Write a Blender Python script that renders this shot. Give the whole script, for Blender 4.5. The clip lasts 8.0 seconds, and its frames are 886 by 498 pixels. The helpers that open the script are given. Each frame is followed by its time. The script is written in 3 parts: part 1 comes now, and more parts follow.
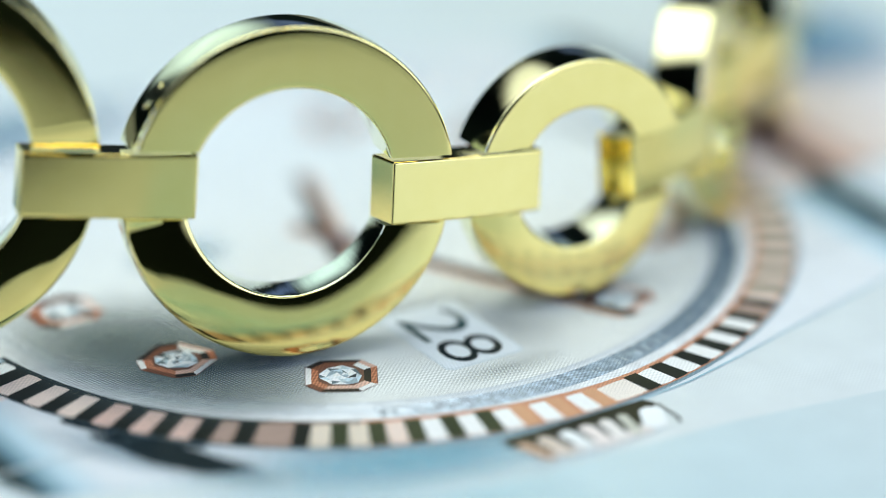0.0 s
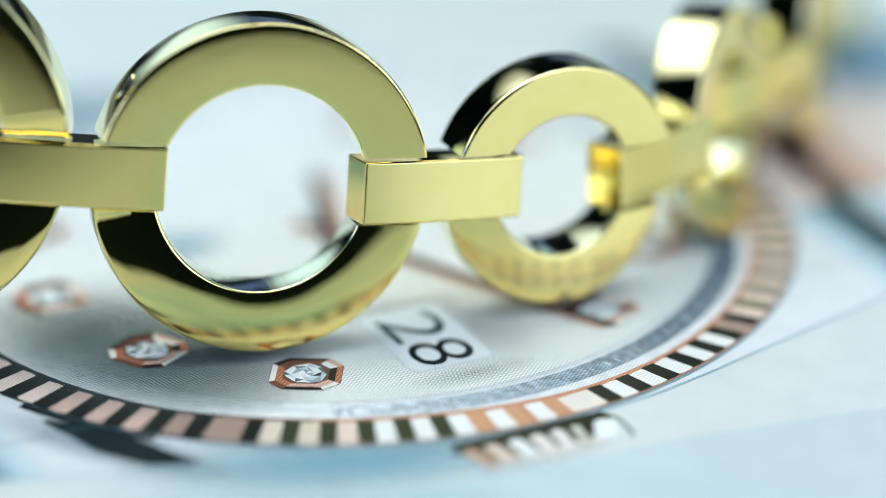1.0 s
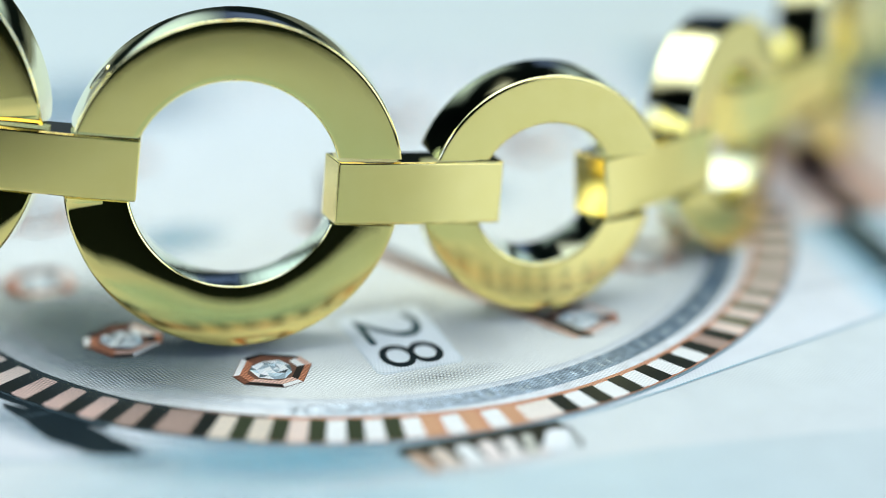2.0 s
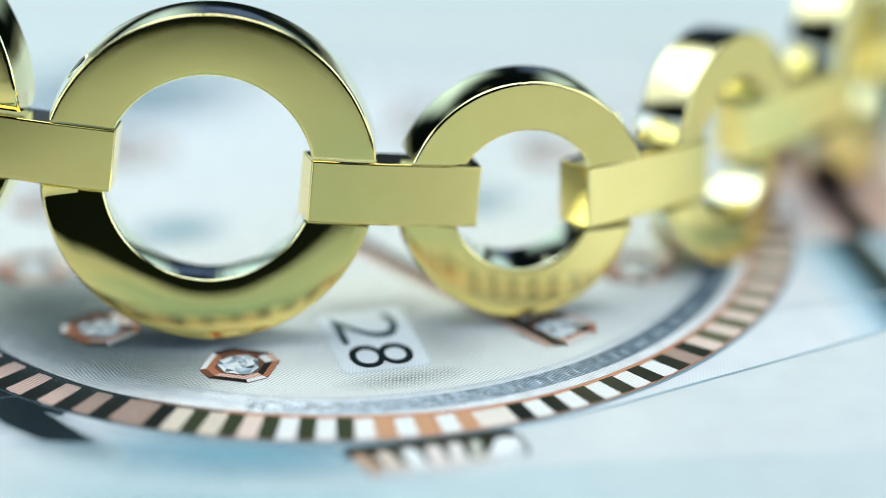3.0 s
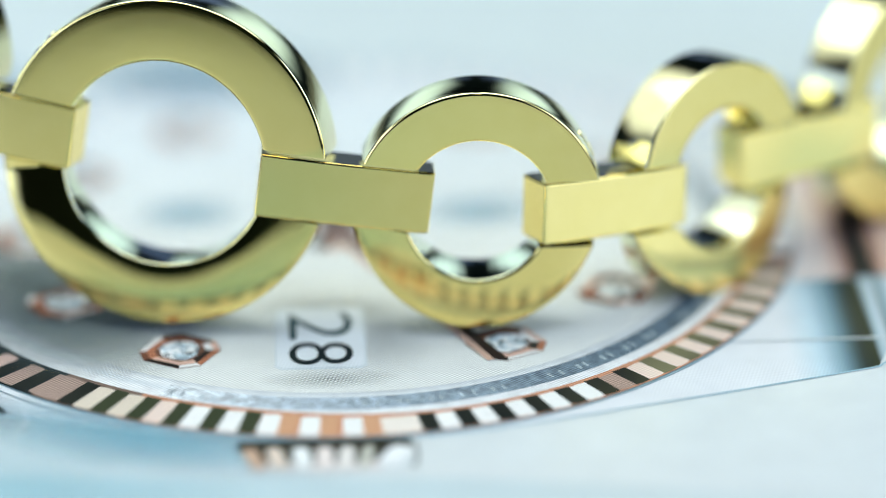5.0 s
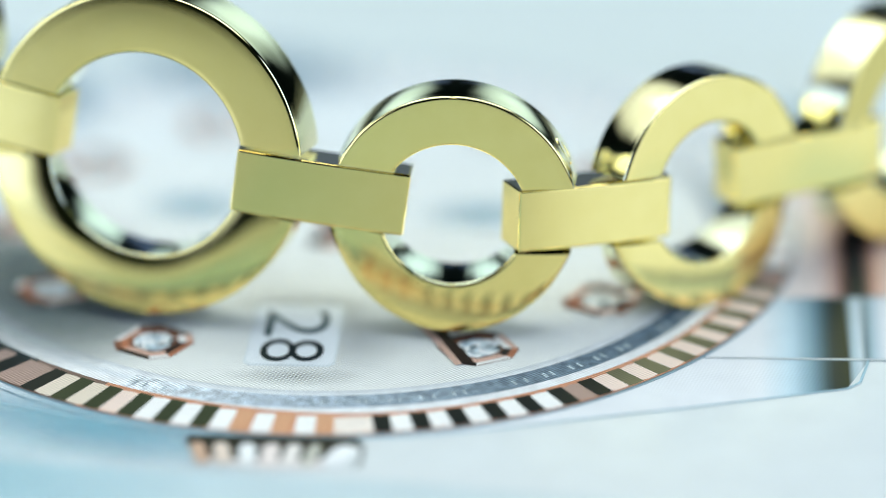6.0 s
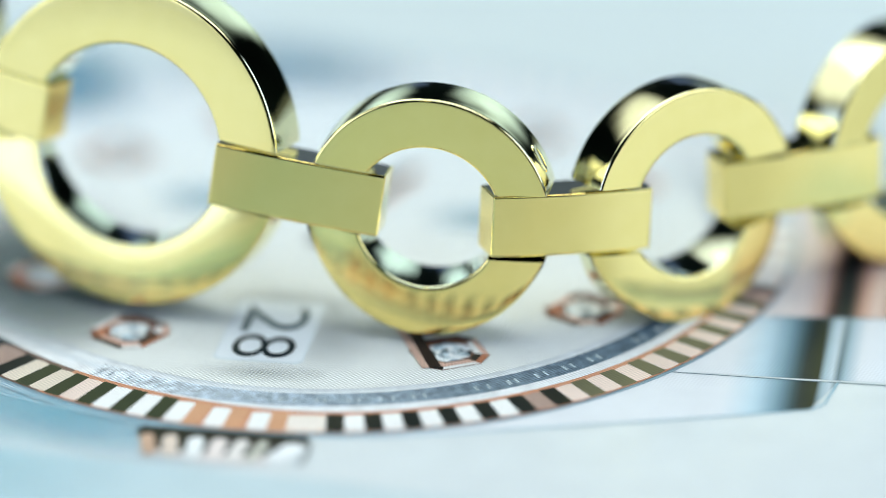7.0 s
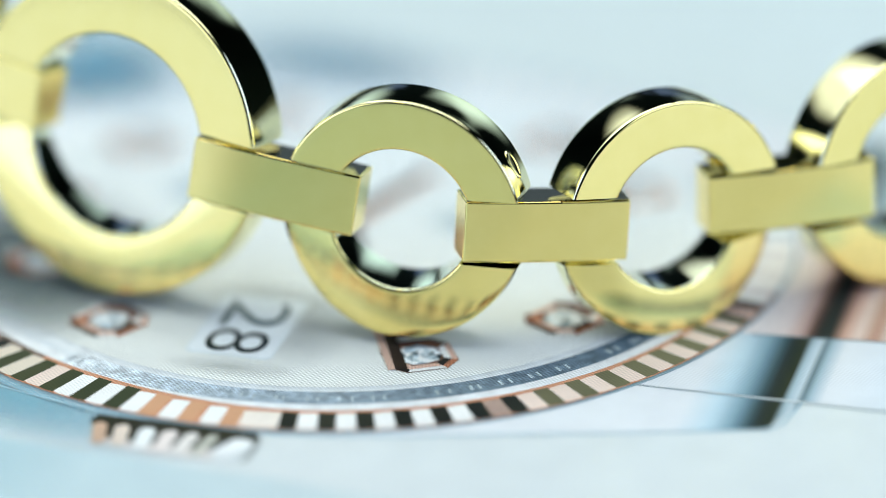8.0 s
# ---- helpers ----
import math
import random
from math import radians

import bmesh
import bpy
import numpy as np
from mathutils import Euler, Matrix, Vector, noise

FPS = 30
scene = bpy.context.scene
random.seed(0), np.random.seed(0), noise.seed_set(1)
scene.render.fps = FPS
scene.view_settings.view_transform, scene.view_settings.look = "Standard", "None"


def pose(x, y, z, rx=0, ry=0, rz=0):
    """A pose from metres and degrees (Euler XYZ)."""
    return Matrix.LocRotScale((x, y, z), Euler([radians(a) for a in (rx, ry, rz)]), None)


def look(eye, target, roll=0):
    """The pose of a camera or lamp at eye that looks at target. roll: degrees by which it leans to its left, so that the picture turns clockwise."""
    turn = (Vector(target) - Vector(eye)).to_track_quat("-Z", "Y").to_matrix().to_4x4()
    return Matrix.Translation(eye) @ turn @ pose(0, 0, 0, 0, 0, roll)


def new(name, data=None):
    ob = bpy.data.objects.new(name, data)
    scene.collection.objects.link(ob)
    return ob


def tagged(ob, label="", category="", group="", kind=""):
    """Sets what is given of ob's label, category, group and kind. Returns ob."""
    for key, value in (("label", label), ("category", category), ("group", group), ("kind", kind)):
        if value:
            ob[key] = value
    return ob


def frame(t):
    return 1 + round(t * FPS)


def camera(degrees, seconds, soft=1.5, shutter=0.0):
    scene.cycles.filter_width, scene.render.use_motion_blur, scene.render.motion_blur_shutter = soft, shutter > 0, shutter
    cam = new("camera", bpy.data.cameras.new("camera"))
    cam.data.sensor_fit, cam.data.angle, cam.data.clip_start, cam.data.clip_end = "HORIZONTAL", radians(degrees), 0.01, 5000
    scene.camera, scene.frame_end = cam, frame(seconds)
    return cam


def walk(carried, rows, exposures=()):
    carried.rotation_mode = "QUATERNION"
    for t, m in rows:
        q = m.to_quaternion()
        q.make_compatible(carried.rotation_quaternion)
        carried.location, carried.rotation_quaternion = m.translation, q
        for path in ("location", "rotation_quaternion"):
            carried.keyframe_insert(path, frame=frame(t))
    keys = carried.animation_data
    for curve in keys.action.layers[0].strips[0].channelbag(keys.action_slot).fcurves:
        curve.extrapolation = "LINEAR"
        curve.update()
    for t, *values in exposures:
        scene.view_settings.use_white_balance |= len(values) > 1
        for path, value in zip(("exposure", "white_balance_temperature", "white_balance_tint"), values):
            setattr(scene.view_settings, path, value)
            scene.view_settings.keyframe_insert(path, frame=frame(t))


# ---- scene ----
# ---------------------------------------------------------------- camera
MM = 0.001
U = 9.1 * MM                       # one unit of the plan: a quarter of the printed bezel's width is 0.99 of it
cam = camera(12.0, 8.0, soft=0.9)
PITCH, DIST, SIDE, DROP, ROLL, SWEEP = 24.33, 18.44, 0.28, -0.06, -0.5, 47.2


def stand():
    """The camera on its tripod, looking down at the turning page."""
    p = radians(PITCH)
    eye = Vector((SIDE, -DIST * math.cos(p), DIST * math.sin(p) + DROP)) * U
    return look(eye, eye + Vector((0, math.cos(p), -math.sin(p))), ROLL)


walk(cam, [(0.0, stand()), (8.0, stand())])
cam.data.dof.use_dof = True
cam.data.dof.focus_distance = 17.13 * U
cam.data.dof.aperture_fstop = 12.8

# ---------------------------------------------------------------- world and lights
world = bpy.data.worlds.new("studio")
scene.world = world
world.use_nodes = True
world.node_tree.nodes["Background"].inputs[0].default_value = (0.22, 0.8, 0.7, 1)
world.node_tree.nodes["Background"].inputs[1].default_value = 0.05
scene.view_settings.exposure = -0.065


def diffuser(lamp, power):
    """The cloth of a softbox: brightest in its middle, falling off to its edges."""
    lamp.use_nodes = True
    t = lamp.node_tree
    geo = t.nodes.new("ShaderNodeNewGeometry")
    sep = t.nodes.new("ShaderNodeSeparateXYZ")
    t.links.new(geo.outputs["Parametric"], sep.inputs[0])
    falls = []
    for k in (0, 1):
        value = sep.outputs[k]
        for op, second in (("MULTIPLY", 2.0), ("SUBTRACT", 1.0), ("ABSOLUTE", None), ("POWER", power)):
            n = t.nodes.new("ShaderNodeMath")
            n.operation = op
            t.links.new(value, n.inputs[0])
            if second is not None:
                n.inputs[1].default_value = second
            value = n.outputs[0]
        n = t.nodes.new("ShaderNodeMath")
        n.operation = "SUBTRACT"
        n.inputs[0].default_value = 1.0
        t.links.new(value, n.inputs[1])
        falls.append(n.outputs[0])
    n = t.nodes.new("ShaderNodeMath")
    n.operation = "MULTIPLY"
    t.links.new(falls[0], n.inputs[0])
    t.links.new(falls[1], n.inputs[1])
    t.links.new(n.outputs[0], t.nodes["Emission"].inputs["Strength"])


def softbox(name, az, elev, dist, w, h, watts, colour, soften):
    """A rectangular studio light aimed at the bracelet; az in degrees from +x."""
    a, e = radians(az), radians(elev)
    eye = Vector((math.cos(a) * math.cos(e), math.sin(a) * math.cos(e), math.sin(e))) * dist
    lamp = bpy.data.lights.new(name, "AREA")
    lamp.shape, lamp.size, lamp.size_y, lamp.energy, lamp.color = "RECTANGLE", w, h, watts, colour
    diffuser(lamp, soften)
    ob = new(name, lamp)
    ob.matrix_world = look(eye, (0, 0, 0))
    return ob


COOL = (0.91, 1.0, 0.96)
BLUE = (0.66, 0.90, 1.0)
# direction, elevation, distance, width, height, radiance, colour, power of the falloff
for name, az, elev, dist, w, h, level, colour, soften in (
    ("softbox_top", 80, 80, 0.38, 0.56, 0.46, 2.85, COOL, 6),
    ("softbox_high_left", 141, 50, 0.50, 0.66, 0.30, 1.4, COOL, 6),
    ("softbox_front_left", -153, 15, 0.50, 0.46, 0.36, 3.4, (0.50, 0.65, 1.0), 6),
    ("softbox_front_right", -25, 24, 0.48, 0.50, 0.38, 3.9, (0.53, 0.68, 1.0), 4),
    ("softbox_back_left", 110, 12, 0.60, 0.32, 0.22, 1.5, BLUE, 2.5),
    ("softbox_back_right", 68, 14, 0.60, 0.30, 0.25, 1.5, BLUE, 2.5),
    ("softbox_back_low", 88, 9.5, 0.62, 0.20, 0.10, 0.35, (0.30, 0.46, 1.0), 2.5),
):
    softbox(name, az, elev, dist, w, h, level * math.pi * w * h, colour, soften)


# ---------------------------------------------------------------- materials
def material(name):
    m = bpy.data.materials.new(name)
    m.use_nodes = True
    t = m.node_tree
    return m, t, t.nodes["Principled BSDF"]


def node(t, kind, **values):
    n = t.nodes.new(kind)
    for key, value in values.items():
        n.inputs[int(key[1:])].default_value = value
    return n


def math_node(t, op, a, b=None):
    n = t.nodes.new("ShaderNodeMath")
    n.operation = op
    for k, v in enumerate((a, b)):
        if v is None:
            continue
        if isinstance(v, (int, float)):
            n.inputs[k].default_value = v
        else:
            t.links.new(v, n.inputs[k])
    return n.outputs[0]


def ramp(t, fac, stops):
    n = t.nodes.new("ShaderNodeValToRGB")
    e = n.color_ramp.elements
    while len(e) > 1:
        e.remove(e[-1])
    e[0].position, e[0].color = stops[0][0], (*stops[0][1], 1)
    for p, c in stops[1:]:
        e.new(p).color = (*c, 1)
    t.links.new(fac, n.inputs[0])
    return n.outputs[0]


def mix(t, mode, fac, a, b):
    n = t.nodes.new("ShaderNodeMix")
    n.data_type, n.blend_type = "RGBA", mode
    for sock, v in ((n.inputs[0], fac), (n.inputs[6], a), (n.inputs[7], b)):
        if isinstance(v, (int, float)):
            sock.default_value = v
        elif isinstance(v, tuple):
            sock.default_value = (*v, 1)
        else:
            t.links.new(v, sock)
    return n.outputs[2]


def plan_coords(t):
    """Object coordinates in units of the plan, split into x and y."""
    tc = t.nodes.new("ShaderNodeTexCoord")
    sc = t.nodes.new("ShaderNodeVectorMath")
    sc.operation = "SCALE"
    sc.inputs[3].default_value = 1 / U
    t.links.new(tc.outputs["Object"], sc.inputs[0])
    sp = t.nodes.new("ShaderNodeSeparateXYZ")
    t.links.new(sc.outputs[0], sp.inputs[0])
    return sc.outputs[0], sp.outputs[0], sp.outputs[1]


def halftone(t, x, y, pitch=0.021):
    """A grid of printed dots turned by 30 degrees: a value round 0 from -1 to 1."""
    k = 2 * math.pi / pitch
    c, s = math.cos(radians(30)) * k, math.sin(radians(30)) * k
    a = math_node(t, "ADD", math_node(t, "MULTIPLY", x, c), math_node(t, "MULTIPLY", y, s))
    b = math_node(t, "SUBTRACT", math_node(t, "MULTIPLY", y, c), math_node(t, "MULTIPLY", x, s))
    return math_node(t, "MULTIPLY", math_node(t, "SINE", a), math_node(t, "SINE", b))


def finish_print(t, bsdf, colour, vec, x, y, dots=0.25, blotch=0.08, rough=0.32, grain=5.0, gloss=0.09):
    """Ink on coated paper: tone of the halftone dots, faint blotches, a satin surface."""
    h = halftone(t, x, y)
    gain = math_node(t, "ADD", math_node(t, "MULTIPLY", h, dots), 1.0)
    n = node(t, "ShaderNodeTexNoise", i2=grain, i3=4.0)
    t.links.new(vec, n.inputs["Vector"])
    blot = math_node(t, "ADD", math_node(t, "MULTIPLY", n.outputs[0], 2 * blotch), 1 - blotch)
    gain = math_node(t, "MULTIPLY", gain, blot)
    vm = t.nodes.new("ShaderNodeVectorMath")
    vm.operation = "SCALE"
    t.links.new(colour, vm.inputs[0])
    t.links.new(gain, vm.inputs[3])
    t.links.new(vm.outputs[0], bsdf.inputs["Base Color"])
    bsdf.inputs["Roughness"].default_value = rough
    bsdf.inputs["Specular IOR Level"].default_value = gloss


def ink(name, colour, dots=0.25, blotch=0.1, rough=0.28):
    m, t, b = material(name)
    vec, x, y = plan_coords(t)
    rgb = t.nodes.new("ShaderNodeRGB")
    rgb.outputs[0].default_value = (*colour, 1)
    finish_print(t, b, rgb.outputs[0], vec, x, y, dots, blotch, rough)
    return m


def ink_along(name, angle, lo, hi, stops, dots=0.2, blotch=0.08, gloss=0.09):
    """Ink that changes along one direction of the plan, from lo to hi."""
    m, t, b = material(name)
    vec, x, y = plan_coords(t)
    d = math_node(t, "ADD", math_node(t, "MULTIPLY", x, math.cos(radians(angle))), math_node(t, "MULTIPLY", y, math.sin(radians(angle))))
    f = math_node(t, "DIVIDE", math_node(t, "SUBTRACT", d, lo), hi - lo)
    finish_print(t, b, ramp(t, f, stops), vec, x, y, dots, blotch, gloss=gloss)
    return m


def ink_round(name, lo, hi, stops, sweep=None, dots=0.2, blotch=0.08, grain=5.0):
    """Ink that changes with the distance from the dial's middle, times a change round it (sweep: stops over 0..1 for -180..180 degrees)."""
    m, t, b = material(name)
    vec, x, y = plan_coords(t)
    r = math_node(t, "SQRT", math_node(t, "ADD", math_node(t, "MULTIPLY", x, x), math_node(t, "MULTIPLY", y, y)))
    f = math_node(t, "DIVIDE", math_node(t, "SUBTRACT", r, lo), hi - lo)
    colour = ramp(t, f, stops)
    if sweep:
        a = math_node(t, "ADD", math_node(t, "DIVIDE", math_node(t, "ARCTAN2", y, x), 2 * math.pi), 0.5)
        colour = mix(t, "MULTIPLY", 1.0, colour, ramp(t, a, sweep))
    finish_print(t, b, colour, vec, x, y, dots, blotch, grain=grain)
    return m


def metal(name, dull, bright, wobble=0.05, streaks=0.0):
    m, t, b = material(name)
    tc = t.nodes.new("ShaderNodeTexCoord")
    n = node(t, "ShaderNodeTexNoise", i2=900.0, i3=3.0)
    t.links.new(tc.outputs["Object"], n.inputs["Vector"])
    fine = node(t, "ShaderNodeTexNoise", i2=220.0, i3=2.0)
    t.links.new(tc.outputs["Object"], fine.inputs["Vector"])
    t.links.new(ramp(t, n.outputs[0], [(0.3, dull), (0.7, bright)]), b.inputs["Base Color"])
    b.inputs["Metallic"].default_value = 1.0
    rough = math_node(t, "ADD", math_node(t, "MULTIPLY", n.outputs[0], 0.03), 0.03)
    t.links.new(rough, b.inputs["Roughness"])
    bump = t.nodes.new("ShaderNodeBump")
    bump.inputs["Strength"].default_value = 1.0
    bump.inputs["Distance"].default_value = 0.00005 * wobble
    t.links.new(fine.outputs[0], bump.inputs["Height"])
    if streaks:
        sep = t.nodes.new("ShaderNodeSeparateXYZ")
        t.links.new(tc.outputs["Object"], sep.inputs[0])
        line = t.nodes.new("ShaderNodeTexNoise")
        line.noise_dimensions = "1D"
        line.inputs["Scale"].default_value = 9.0
        line.inputs["Detail"].default_value = 4.0
        t.links.new(math_node(t, "ARCTAN2", sep.outputs[2], sep.outputs[0]), line.inputs["W"])
        second = t.nodes.new("ShaderNodeBump")
        second.inputs["Distance"].default_value = 0.00005 * streaks
        t.links.new(line.outputs[0], second.inputs["Height"])
        t.links.new(second.outputs[0], bump.inputs["Normal"])
    t.links.new(bump.outputs[0], b.inputs["Normal"])
    return m


def plain(name, colour, rough):
    m, t, b = material(name)
    tc = t.nodes.new("ShaderNodeTexCoord")
    n = node(t, "ShaderNodeTexNoise", i2=14.0, i3=5.0)
    t.links.new(tc.outputs["Object"], n.inputs["Vector"])
    c = ramp(t, n.outputs[0], [(0.3, tuple(v * 0.8 for v in colour)), (0.7, colour)])
    t.links.new(c, b.inputs["Base Color"])
    b.inputs["Roughness"].default_value = rough
    return m


GOLD = metal("polished_gold", (0.925, 0.735, 0.252), (0.955, 0.765, 0.277), 0.12)
# same gold made paler and less yellow, for the white light its sides mirror
LIT_GOLD = metal("polished_side_lit", (0.85, 0.80, 0.47), (0.89, 0.84, 0.53), 2.6)
INNER = metal("turned_inner_side_lit", (0.78, 0.80, 0.58), (0.85, 0.86, 0.64), 0.5, 0.2)
WALL = plain("dark_green_wall", (0.006, 0.018, 0.0135), 0.9)
TABLE = plain("olive_table", (0.13, 0.13, 0.085), 0.6)


# ---------------------------------------------------------------- mesh helpers
def part(name, bm, mat, parent=None, label="", sharp=None):
    me = bpy.data.meshes.new(name)
    bm.to_mesh(me)
    bm.free()
    if sharp:
        for p in me.polygons:
            p.use_smooth = True
        me.set_sharp_from_angle(angle=radians(sharp))
    me.materials.append(mat)
    ob = new(name, me)
    ob.parent = parent
    if label:
        tagged(ob, label)
    return ob


def box(x0, y0, z0, x1, y1, z1):
    bm = bmesh.new()
    bmesh.ops.create_cube(bm, size=1)
    for v in bm.verts:
        v.co = Vector(((x0 + x1) / 2 + v.co.x * (x1 - x0), (y0 + y1) / 2 + v.co.y * (y1 - y0), (z0 + z1) / 2 + v.co.z * (z1 - z0)))
    return bm


# ---------------------------------------------------------------- the closing room and the table
# unseen walls added round the set, dark green so the gold mirrors greenish black
room = 0.72
for name, dims in {
    "floor": (-room, -room, -0.32, room, room, -0.30),
    "ceiling": (-room, -room, 0.62, room, room, 0.64),
    "wall_north": (-room, room, -0.32, room, room + 0.02, 0.64),
    "wall_south": (-room, -room - 0.02, -0.32, room, -room, 0.64),
    "wall_east": (room, -room, -0.32, room + 0.02, room, 0.64),
    "wall_west": (-room - 0.02, -room, -0.32, -room, room, 0.64),
}.items():
    tagged(part(name, box(*dims), WALL), "plain dark green studio " + name.split("_")[0], name.split("_")[0], kind="structure")
# unseen table added under the page, its width and tone set for the reflections
stand_profile = [(0.0, -0.0003), (0.146, -0.0003), (0.15, -0.004), (0.15, -0.014), (0.146, -0.018), (0.03, -0.02), (0.03, -0.27), (0.15, -0.29), (0.15, -0.30), (0.0, -0.30)]
top = bmesh.new()
rows = [[top.verts.new((p * math.cos(2 * math.pi * k / 48), p * math.sin(2 * math.pi * k / 48), z)) for k in range(48)] for p, z in stand_profile[1:-1]]
for A, B in zip(rows, rows[1:]):
    for k in range(48):
        top.faces.new((B[k], B[(k + 1) % 48], A[(k + 1) % 48], A[k]))
top.faces.new(rows[0])
top.faces.new(rows[-1][::-1])
tagged(part("table_top", top, TABLE, sharp=30), "unseen small round dull olive table added under the printed page", "table", kind="structure")

# ---------------------------------------------------------------- the printed page
DIAL = Vector((-0.176, -0.05, 0)) * U
TURN3 = -58.4                       # the direction of three o'clock on the printed dial
# darkens towards the unseen front: light falloff in the rings' reflections, put into the colour
PAPER = ink_along("coated_paper", -68, -16, 16, [(0, (0.66, 0.78, 0.79)), (0.4, (0.69, 0.775, 0.78)), (0.6, (0.71, 0.75, 0.76)), (0.75, (0.62, 0.70, 0.72)), (1, (0.58, 0.67, 0.69))], 0.03, gloss=0.4)
page = part("printed_page", box(-0.046, -0.125, -0.0003, 0.085, 0.06, 0.0), PAPER)
tagged(page, "glossy white printed page showing a watch face in close-up", "page")
LAYER = 0.012 * MM


def flat(name, loops, mat, layer, at=None, label="", parent=None, seed=0):
    """A printed shape: faces from loops of (x, y) in units, at one layer of ink."""
    bm = bmesh.new()
    for loop in loops:
        bm.faces.new([bm.verts.new((x * U, y * U, 0)) for x, y in loop])
    bmesh.ops.remove_doubles(bm, verts=bm.verts, dist=1e-8)
    ob = part(name, bm, mat if not isinstance(mat, (list, tuple)) else mat[0], parent or page, label)
    if isinstance(mat, (list, tuple)):
        rng = random.Random(len(loops) + int(1000 * loops[0][0][0]) + seed)
        for m in mat[1:]:
            ob.data.materials.append(m)
        for p in ob.data.polygons:
            p.material_index = rng.randrange(len(mat))
    ob.matrix_local = (at or Matrix.Translation(DIAL)) @ Matrix.Translation((0, 0, layer * LAYER))
    return ob


def polar(r, a):
    return r * math.cos(radians(a)), r * math.sin(radians(a))


def band(r0, r1, a0=0.0, a1=360.0, step=2.5):
    n = max(1, round((a1 - a0) / step))
    aa = [a0 + (a1 - a0) * k / n for k in range(n + 1)]
    return [[polar(r0, p), polar(r1, p), polar(r1, q), polar(r0, q)] for p, q in zip(aa, aa[1:])]


WATCH = Matrix.Translation(DIAL) @ pose(0, 0, 0, 0, 0, TURN3)
WHITE = (0.76, 0.79, 0.82)
DARK = (0.02, 0.03, 0.03)


def across(levels, shift, back=0.0, lo=-3.5, hi=3.5):
    """Stops of a ramp from (place, colour), on both sides of the dial's middle, one side shifted."""
    both = [(-y - back, c) for y, c in reversed(levels)] + [(y + shift, c) for y, c in levels]
    return [((y - lo) / (hi - lo), c) for y, c in both]


STEEL = ink_along("printed_steel", 90, -3.5, 3.5, across([(1.80, WHITE), (1.93, (0.52, 0.68, 0.76)), (2.01, (0.22, 0.36, 0.44)), (2.07, (0.05, 0.10, 0.12)), (2.11, DARK), (2.165, (0.025, 0.035, 0.02)), (2.185, (0.5, 0.64, 0.7)), (2.2, (0.16, 0.25, 0.29)), (2.215, (0.62, 0.72, 0.77)), (2.235, (0.05, 0.09, 0.1)), (2.265, (0.33, 0.47, 0.54)), (2.33, WHITE), (3.2, (0.55, 0.7, 0.8))], 0.025, 0.09), 0.05)
ROSE = ink_along("printed_rose_gold_link", 90, -3.5, 3.5, across([(1.9, (0.80, 0.75, 0.74)), (2.02, (0.74, 0.64, 0.61)), (2.09, (0.56, 0.38, 0.33)), (2.13, (0.10, 0.05, 0.04)), (2.16, DARK), (2.22, DARK), (2.26, (0.62, 0.36, 0.27)), (2.32, (0.80, 0.64, 0.56)), (2.39, (0.46, 0.22, 0.14)), (2.45, (0.80, 0.68, 0.62)), (3.0, (0.78, 0.74, 0.75))], 0.06), 0.3)
FLANK = [(1.46, 2.18), (1.535, 1.95), (1.665, 1.53), (1.785, 1.113), (1.87, 0.838), (1.96, 0.5), (2.0, 0.2)]
FLANK += [(x, -y) for x, y in reversed(FLANK)]
CASE = [(1.2, 1.55), (1.195, 2.275)] + FLANK + [(1.195, -2.275), (1.2, -1.55), (0, 0)]
flat("case_side", [CASE], STEEL, 1, WATCH)
flat("case_side", [[(-x, y) for x, y in reversed(CASE)]], STEEL, 1, WATCH)
for s in (1, -1):
    for side in (1, -1):
        flat("outer_bracelet_link", [[(side * x, s * y) for x, y in ((0.4, 1.6), (1.19, 1.6), (1.15, 3.5), (0.4, 3.5))]], STEEL, 1, WATCH)
    flat("centre_bracelet_link", [[(x, s * y) for x, y in ((-0.62, 1.7), (0.62, 1.7), (0.61, 2.05), (0.555, 2.45), (0.5, 3.5), (-0.5, 3.5), (-0.555, 2.45), (-0.61, 2.05))]], ROSE, 1.5, WATCH)

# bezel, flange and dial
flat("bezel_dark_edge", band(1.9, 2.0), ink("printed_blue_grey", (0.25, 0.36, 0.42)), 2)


def flute_start(a):
    """The bezel is seen a little from one side: its flutes begin nearer to the middle there."""
    f = min(1.0, max(0.0, (a + 78) / 34))
    g = min(1.0, max(0.0, (-92 - a) / 14))
    return 1.774 + 0.052 * f * f * (3 - 2 * f) + 0.016 * g * g * (3 - 2 * g)


def flute_end(a):
    f = min(1.0, max(0.0, (a + 112) / 30))
    return 1.990 - 0.016 * f


def rim_band(a0, a1, step=2.0):
    n = round((a1 - a0) / step)
    aa = [a0 + (a1 - a0) * k / n for k in range(n + 1)]
    return [[polar(flute_start(p) - 0.026, p), polar(flute_end(p) + 0.008, p), polar(flute_end(q) + 0.008, q), polar(flute_start(q) - 0.026, q)] for p, q in zip(aa, aa[1:])]


